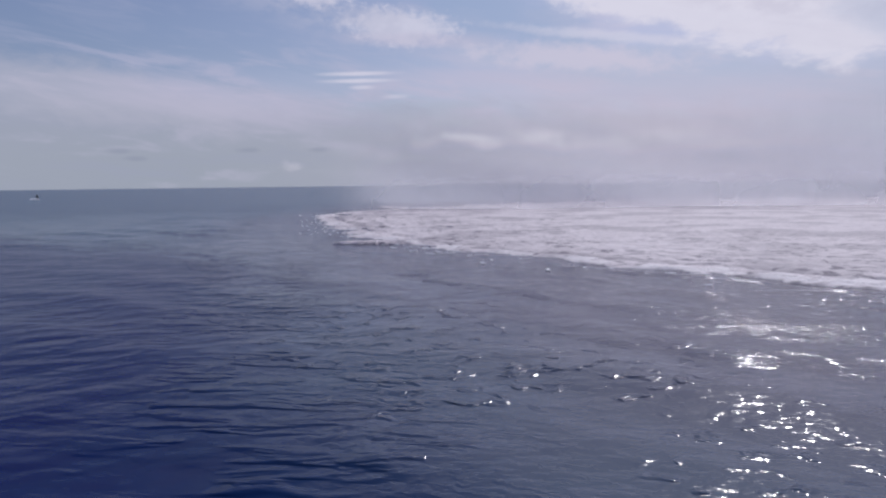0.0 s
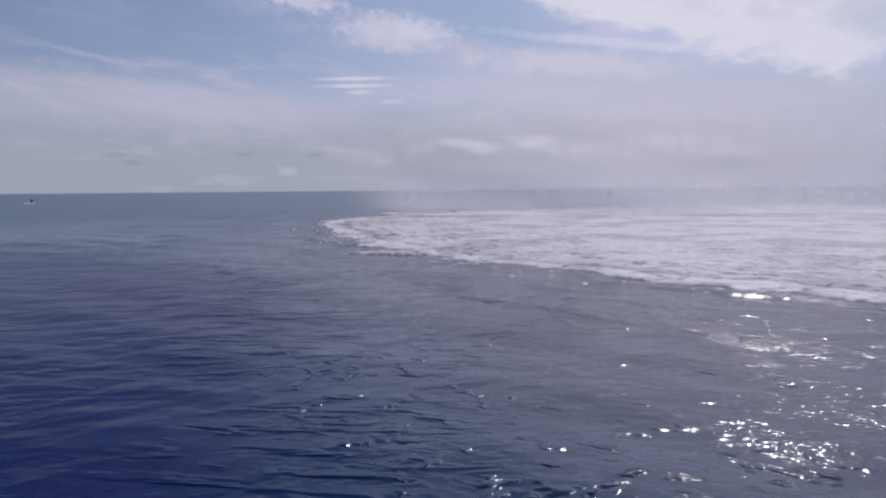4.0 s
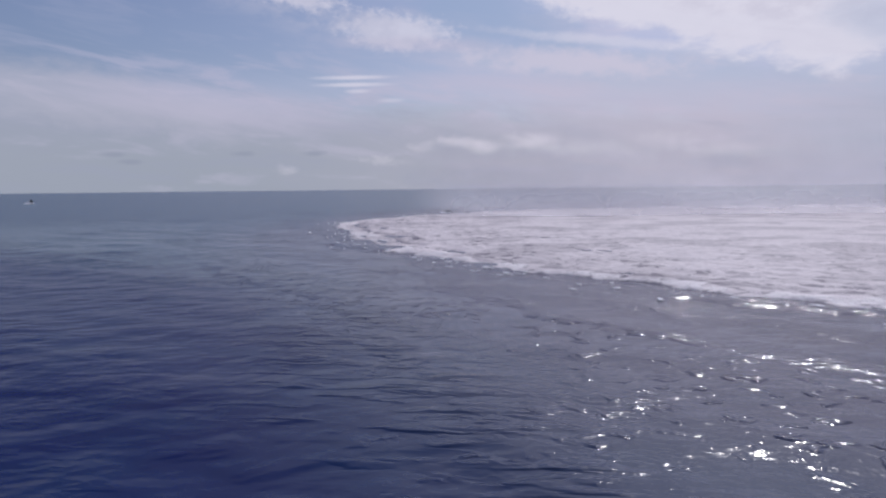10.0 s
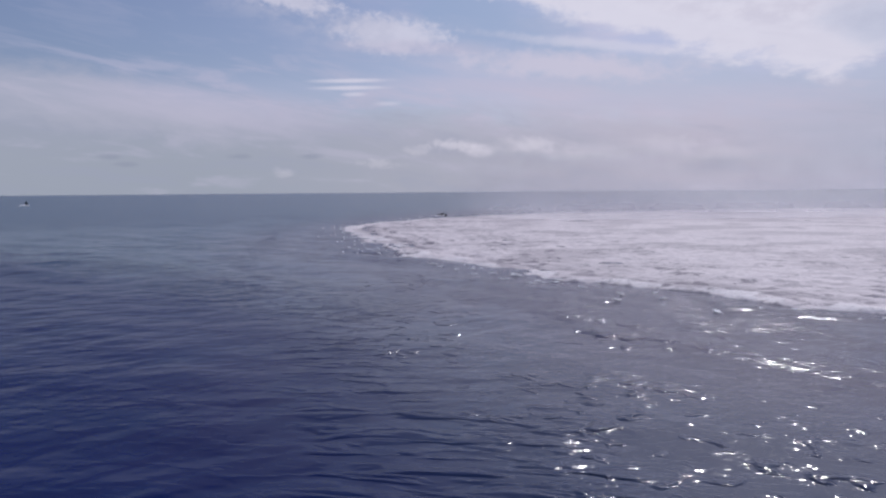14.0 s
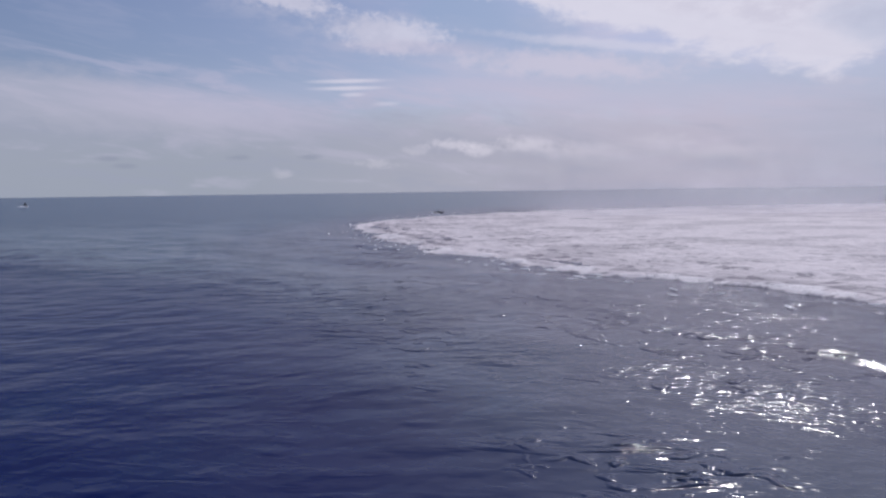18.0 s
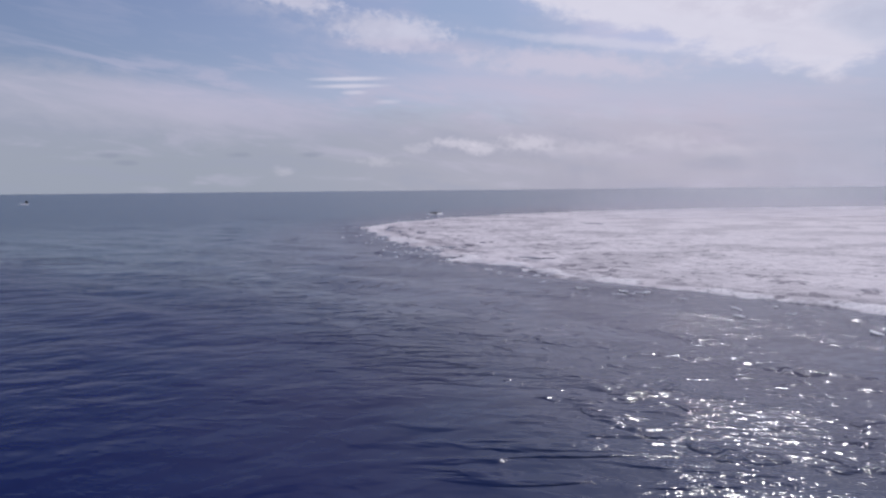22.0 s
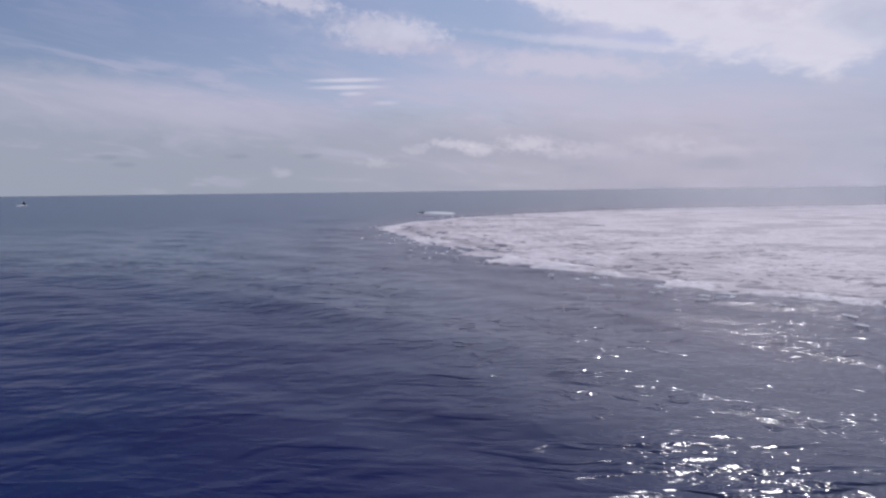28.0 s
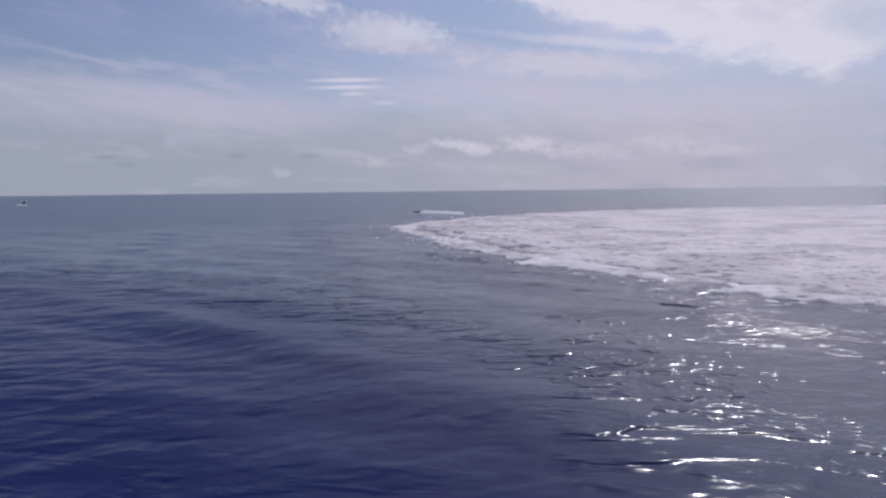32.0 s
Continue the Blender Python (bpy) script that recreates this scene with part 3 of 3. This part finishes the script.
def hull_shell(length, beam, depth, draft, sheer, stations=14):
    """A boat's hull with a pointed bow at +x, flared sides, a keel and a deck edge that rises forward."""
    bm = bmesh.new()
    rings = []
    for i in range(stations):
        u = i / (stations - 1)
        x = (u - 0.5) * length
        full = max(0.03, 1 - max(0.0, (u - 0.45) / 0.55) ** 2.2)
        half, top = beam / 2 * full, depth + sheer * u ** 2
        rings.append([bm.verts.new((x + (0.10 * length * w if u > 0.98 else 0), half * y, z)) for y, z, w in (
            (-1.0, top, 1.0), (-0.93, top * 0.45, 0.6), (-0.74, 0.0, 0.2), (-0.40, -draft * 0.7, 0), (0, -draft, 0),
            (0.40, -draft * 0.7, 0), (0.74, 0.0, 0.2), (0.93, top * 0.45, 0.6), (1.0, top, 1.0))])
    for one, two in zip(rings, rings[1:]):
        for k in range(8):
            bm.faces.new((one[k], one[k + 1], two[k + 1], two[k]))
        bm.faces.new((one[0], two[0], two[8], one[8]))
    bm.faces.new(rings[0][::-1])
    bm.faces.new(rings[-1])
    bmesh.ops.recalc_face_normals(bm, faces=bm.faces[:])
    return bm


def lump(sx, sy, sz, seed, sides=14, rings=5, rough=0.35):
    """A heap of foam: a low dome with an uneven outline and top."""
    r = random.Random(seed)
    bm = bmesh.new()
    rows = []
    outline = [1 + rough * r.uniform(-1, 1) for _ in range(sides)]
    for j in range(rings):
        t = j / (rings - 1)
        rows.append([bm.verts.new((math.cos(k * 6.28319 / sides) * sx / 2 * outline[k] * (1 - t * 0.86),
                                   math.sin(k * 6.28319 / sides) * sy / 2 * outline[k] * (1 - t * 0.86),
                                   sz * (math.sin(t * 1.5708) * (1 + 0.35 * r.uniform(-1, 1) * (j > 0))) - 0.25 * (j == 0)))
                     for k in range(sides)])
    for one, two in zip(rows, rows[1:]):
        for k in range(sides):
            f = bm.faces.new((one[k], one[(k + 1) % sides], two[(k + 1) % sides], two[k]))
            f.smooth = True
    bm.faces.new(rows[-1])
    return bm


def placed(bm, x, y, z, turn=0.0):
    bmesh.ops.transform(bm, matrix=pose(x, y, z, 0, 0, turn), verts=bm.verts[:])
    return bm


def make_speedboat():
    boat = tagged(new("speedboat"), "dark inflatable speedboat running over the sea beside the foam", "boat")
    part("hull", hull_shell(5.4, 1.7, 0.45, 0.35, 0.25), NAVY, boat, "dark blue hull")
    for side in (-1, 1):
        pts = [(-2.7, side * 1.0, 0.48), (-1.0, side * 1.02, 0.48), (0.8, side * 1.0, 0.52), (1.9, side * 0.72, 0.62), (2.6, side * 0.32, 0.74), (2.9, 0.03 * side, 0.80)]
        part("tube", tube(pts, [0.17, 0.27, 0.27, 0.26, 0.24, 0.20], 10), BLACK, boat, "black rubber tube")
    part("deck", box(4.2, 1.5, 0.06, -0.3, 0, 0.42, 0.01), GREYP, boat, "grey deck")
    console = part("console", box(0.8, 0.75, 0.95, 0.1, 0, 0.46, 0.05, 0.85), NAVY, boat)
    part("windscreen", box(0.06, 0.70, 0.38, 0.42, 0, 1.38, 0.015, 0.85, -0.1), GLASS, console, "dark windscreen")
    part("steering_wheel", tube([(-0.34 - 0.03 * math.sin(k * 0.628), 0.17 * math.cos(k * 0.628), 1.28 + 0.17 * math.sin(k * 0.628)) for k in range(11)], 0.02, 6), BLACK, console)
    seat = part("seat", box(0.55, 0.75, 0.50, -0.75, 0, 0.46, 0.06), BLACK, boat)
    part("backrest", box(0.12, 0.72, 0.50, -1.02, 0, 0.92, 0.04, 0.9), BLACK, seat)
    engine = part("outboard_engine", box(0.50, 0.42, 0.62, -2.95, 0, 0.75, 0.09, 0.85), BLACK, boat)
    part("engine_leg", box(0.22, 0.14, 1.1, -2.92, 0, -0.35, 0.02), STEEL, engine)
    arch = part("roll_bar", tube([(-1.9, -0.85, 0.6), (-1.95, -0.80, 1.75), (-1.95, 0.0, 1.95), (-1.95, 0.80, 1.75), (-1.9, 0.85, 0.6)], 0.05, 8), BLACK, boat)
    part("aerial", tube([(-1.95, 0.3, 1.9), (-2.05, 0.3, 2.9)], 0.015, 5), WHITE, arch)
    for k, (x, y) in enumerate(((2.9, -1.2), (2.4, 2.2), (0.6, 2.6), (-1.4, 2.6), (3.6, 0.2))):
        part("bow_wave", placed(lump(2.3, 3.0, 0.38, 80 + k), x, y, -0.1), FRESH, boat, "white bow wave")
    return boat


def make_fishing_boat():
    boat = tagged(new("motor_vessel"), "distant motor vessel with dark upperworks and a white hull", "boat")
    part("hull", hull_shell(17, 4.6, 1.8, 0.9, 1.3), WHITE, boat, "white hull")
    part("deck", box(13, 4.0, 0.15, -1.2, 0, 1.85, 0.02), GREYP, boat)
    house = part("wheelhouse", box(6.5, 3.6, 2.5, -0.5, 0, 1.95, 0.12, 0.94), NAVY, boat, "dark wheelhouse")
    part("bridge", box(3.6, 3.0, 2.0, 0.3, 0, 4.4, 0.12, 0.88), NAVY, house)
    part("roof", box(4.4, 3.5, 0.14, 0.2, 0, 6.4, 0.03), GREYP, house)
    for side in (-1, 1):
        for k in range(3):
            part("window", box(0.75, 0.06, 0.62, -0.6 + k * 0.95, side * 1.46, 5.15, 0.02), GLASS, house)
        part("rail", tube([(-7.2, side * 1.95, 2.95), (-3, side * 2.0, 2.95), (2.5, side * 1.9, 3.1), (6.0, side * 1.1, 3.7), (7.9, side * 0.15, 4.2)], 0.05, 6), STEEL, boat)
        for k in range(7):
            x = -7.0 + k * 2.0
            part("rail_post", tube([(x, side * 1.93, 1.9), (x, side * 1.95, 2.95)], 0.035, 5), STEEL, boat)
    mast = part("mast", tube([(-0.6, 0, 6.4), (-0.8, 0, 9.6)], [0.12, 0.06], 8), STEEL, boat)
    part("crosstree", tube([(-0.7, -1.0, 8.4), (-0.7, 1.0, 8.4)], 0.04, 6), STEEL, mast)
    part("radar", box(0.3, 1.8, 0.16, -0.5, 0, 7.6, 0.04), WHITE, mast)
    part("funnel", box(1.1, 1.0, 1.8, -3.0, 0, 4.4, 0.15, 0.9), BLACK, boat)
    for k, (x, y, sx) in enumerate(((9.5, 0, 4), (4.5, 5, 7), (-1, 6, 8), (-7, 6, 8), (-13, 1, 9))):
        part("bow_wave", placed(lump(sx, 9.0, 1.3, 120 + k), x, y, 0.0), FRESH, boat, "white foam along the waterline")
    return boat


# the speedboat's line: seconds, place
BOAT_LINE = [(0.0, 10.0, 412.0), (8.0, -3.6, 422.0), (16.5, -17.0, 432.0), (21.0, -25.2, 437.0), (26.0, -35.6, 442.0), (32.0, -48.5, 448.0)]
SPEEDBOAT = make_speedboat()
VESSEL = make_fishing_boat()
VESSEL.scale = (0.75, 0.75, 0.75)


def make_wake():
    """Heaps of foam that well up behind the speedboat, each with the time at which the boat has passed."""
    made = []
    for k in range(19):
        x = -24.5 - k * 1.15
        t = 21.5 + k * 0.51
        y = 437.0 + (x + 25.2) * -0.47
        size = 0.75 + 0.6 * k / 18
        me = bpy.data.meshes.new("wake_foam")
        bm = lump(2.6, 10.0, 1.15 * size, 200 + k, 14, 6, 0.12)
        bm.to_mesh(me)
        bm.free()
        me.materials.append(FRESH)
        ob = tagged(new("wake_foam", me), "white churned wake behind the speedboat", "foam", "wake of the speedboat")
        made.append((ob, x, y, t))
    return made


def make_mist():
    """Curtains of fine spray that hang over the boil, thin out and drift off."""
    made = []
    for k, (x, y, wide, tall, bend) in enumerate(((225, 345, 580, 64, 40), (245, 430, 620, 74, 60), (260, 520, 680, 84, 40))):
        bm = bmesh.new()
        uv = bm.loops.layers.uv.new("UVMap")
        cols, rows = 24, 10
        grid = [[bm.verts.new(((i / cols - 0.5) * wide, bend * (i / cols - 0.5) ** 2 * 2 + 6 * math.sin(i * 0.9 + j * 0.7 + k), j / rows * tall)) for j in range(rows + 1)] for i in range(cols + 1)]
        for i in range(cols):
            for j in range(rows):
                f = bm.faces.new((grid[i][j], grid[i + 1][j], grid[i + 1][j + 1], grid[i][j + 1]))
                f.smooth = True
                for loop, (a, b) in zip(f.loops, ((i, j), (i + 1, j), (i + 1, j + 1), (i, j + 1))):
                    loop[uv].uv = (a / cols, b / rows)
        me = bpy.data.meshes.new("spray_mist")
        bm.to_mesh(me)
        bm.free()
        me.materials.append(MIST)
        ob = tagged(new("spray_mist", me), "pale veil of spray hanging over the foam", "mist", kind="stuff")
        made.append((ob, x, y, k))
    return made


def make_flecks():
    """Loose foam shed round the rim of the patch."""
    r = random.Random(5)
    verts, faces = [], []
    for _ in range(110):
        a = 3.14159 + r.gauss(0.28, 0.46)
        d = BR + 1 + abs(r.gauss(0, 5.0)) + 6.0 * math.exp(-((a - 3.06) / 0.13) ** 2)
        cx, cy = BX + math.cos(a) * d, BY + math.sin(a) * d
        if cy < 70:
            continue
        turn = a + 1.5708 + r.gauss(0, 0.3)
        long, wide = r.uniform(0.5, 1.6), r.uniform(0.2, 0.45)
        base = len(verts)
        n = 9
        for k in range(n):
            t = k * 6.28319 / n
            q = r.uniform(0.6, 1.2)
            u, v = math.cos(t) * long * q, math.sin(t) * wide * q
            verts.append((cx + u * math.cos(turn) - v * math.sin(turn), cy + u * math.sin(turn) + v * math.cos(turn), 0.14))
        verts.append((cx, cy, 0.24))
        faces += [(base + k, base + (k + 1) % n, base + n) for k in range(n)]
    me = bpy.data.meshes.new("foam_flecks")
    me.from_pydata(verts, [], faces)
    me.materials.append(FRESH)
    tagged(new("foam_flecks", me), "loose white foam flecks round the rim of the patch", "foam", kind="stuff")


WAKE = make_wake()
MISTS = make_mist()
make_flecks()


def make_streak(name, long, wide, seed, label):
    """A thin raft of foam with a frayed outline."""
    r = random.Random(seed)
    verts, faces, n = [], [], 60
    for k in range(n):
        a = k * 6.28319 / n
        q = 1 + 0.30 * math.sin(3 * a + seed) * r.uniform(0.3, 1) + 0.22 * r.uniform(-1, 1)
        verts.append((math.cos(a) * long / 2 * q, math.sin(a) * wide / 2 * q, -0.25))
    for k in range(n):
        x, y, z = verts[k]
        verts.append((x * 0.8, y * 0.8, 0.12 + 0.08 * r.uniform(-1, 1)))
    verts.append((0, 0, 0.2))
    for k in range(n):
        j = (k + 1) % n
        faces += [(k, j, n + j, n + k), (n + k, n + j, 2 * n)]
    me = bpy.data.meshes.new(name)
    me.from_pydata(verts, [], faces)
    me.materials.append(RAFT)
    return tagged(new(name, me), label, "foam")


def make_crest():
    """A short steep wavelet that stands before the rim."""
    verts, faces, n = [], [], 25
    r = random.Random(3)
    for k in range(n):
        u = k / (n - 1) * 2 - 1
        tall = 0.30 * (1 - u * u) ** 0.6 * r.uniform(0.85, 1.1)
        lean = 0.3 * math.sin(u * 2.4)
        for y, z in ((-0.9, -0.45), (-0.28, tall * 0.55), (-0.05, tall), (0.5, tall * 0.75), (2.2, -0.45)):
            verts.append((u * 3.6, y * 0.7 + lean, z - 0.1))
    for k in range(n - 1):
        for j in range(4):
            a = k * 5 + j
            faces.append((a, a + 5, a + 6, a + 1))
    me = bpy.data.meshes.new("wave_crest")
    me.from_pydata(verts, [], faces)
    me.polygons.foreach_set("use_smooth", [True] * len(faces))
    me.materials.append(WATER)
    return tagged(new("wave_crest", me), "short steep dark wavelet in front of the foam", "wave")


STREAK_NEAR = make_streak("foam_streak", 17, 9, 4, "thin pale foam streak off the tip of the patch")
STREAK_FAR = make_streak("foam_streak", 16, 26, 9, "thin white foam streak on the far rim of the patch")
CREST = make_crest()


def motions():
    for ob, v in SEA:
        walk(ob, [(t, Matrix.Translation(v * (t - 16.0) + Vector((0, 0, ob.location.z)))) for t in (0.0, 8.0, 16.0, 24.0, 32.0)])
    turn = math.degrees(math.atan2(0.42, -1.0))
    walk(SPEEDBOAT, [(t, pose(x, y, 0.12 + 0.06 * (k % 2), 0, -3 if k > 2 else 0, turn)) for k, (t, x, y) in enumerate(BOAT_LINE)])
    walk(VESSEL, [(t, pose(-493.5 - 1.26 * t, 850 + 1.8 * t, 0.0, 0, 0, 125)) for t in (0.0, 16.0, 32.0)])
    for ob, x, y, t in WAKE:
        rows = [(0.0, -2.2), (t - 0.4, -2.2), (min(t + 0.5, 31.9), 0.05), (32.0, 0.0)]
        walk(ob, [(s, pose(x, y, z, 0, 0, turn)) for s, z in rows])
    for ob, x, y, k in MISTS:
        walk(ob, [(t, pose(x + dx, y, z)) for t, dx, z in ((0.0, -4, -2), (6.0, 14, -7), (14.0, 60, -16), (24.0, 105, -26), (32.0, 140, -32))])
    walk(STREAK_NEAR, [(t, pose(-15.5, 161, z, 0, 0, -8)) for t, z in ((0.0, 0.28), (3.0, 0.24), (5.5, -0.9), (7.0, -2.0), (32.0, -2.0))])
    walk(STREAK_FAR, [(t, pose(-29, 392, z, 0, 0, 20)) for t, z in ((0.0, 0.7), (6.0, 0.6), (9.0, -0.8), (11.0, -2.0), (32.0, -2.0))])
    bob = ((0.0, -2.2), (22.5, -2.0), (24.2, 0.28), (25.6, 0.30), (26.8, -1.0), (27.6, -0.7), (28.4, 0.02), (29.2, 0.0), (29.9, 0.22), (30.4, 0.16), (31.0, -0.7), (31.4, -0.2), (32.0, 0.0))
    walk(CREST, [(t, pose(-9.0 - 0.40 * max(0.0, t - 25), 137 - 0.30 * max(0.0, t - 25), z, 0, 0, -50)) for t, z in bob])


motions()
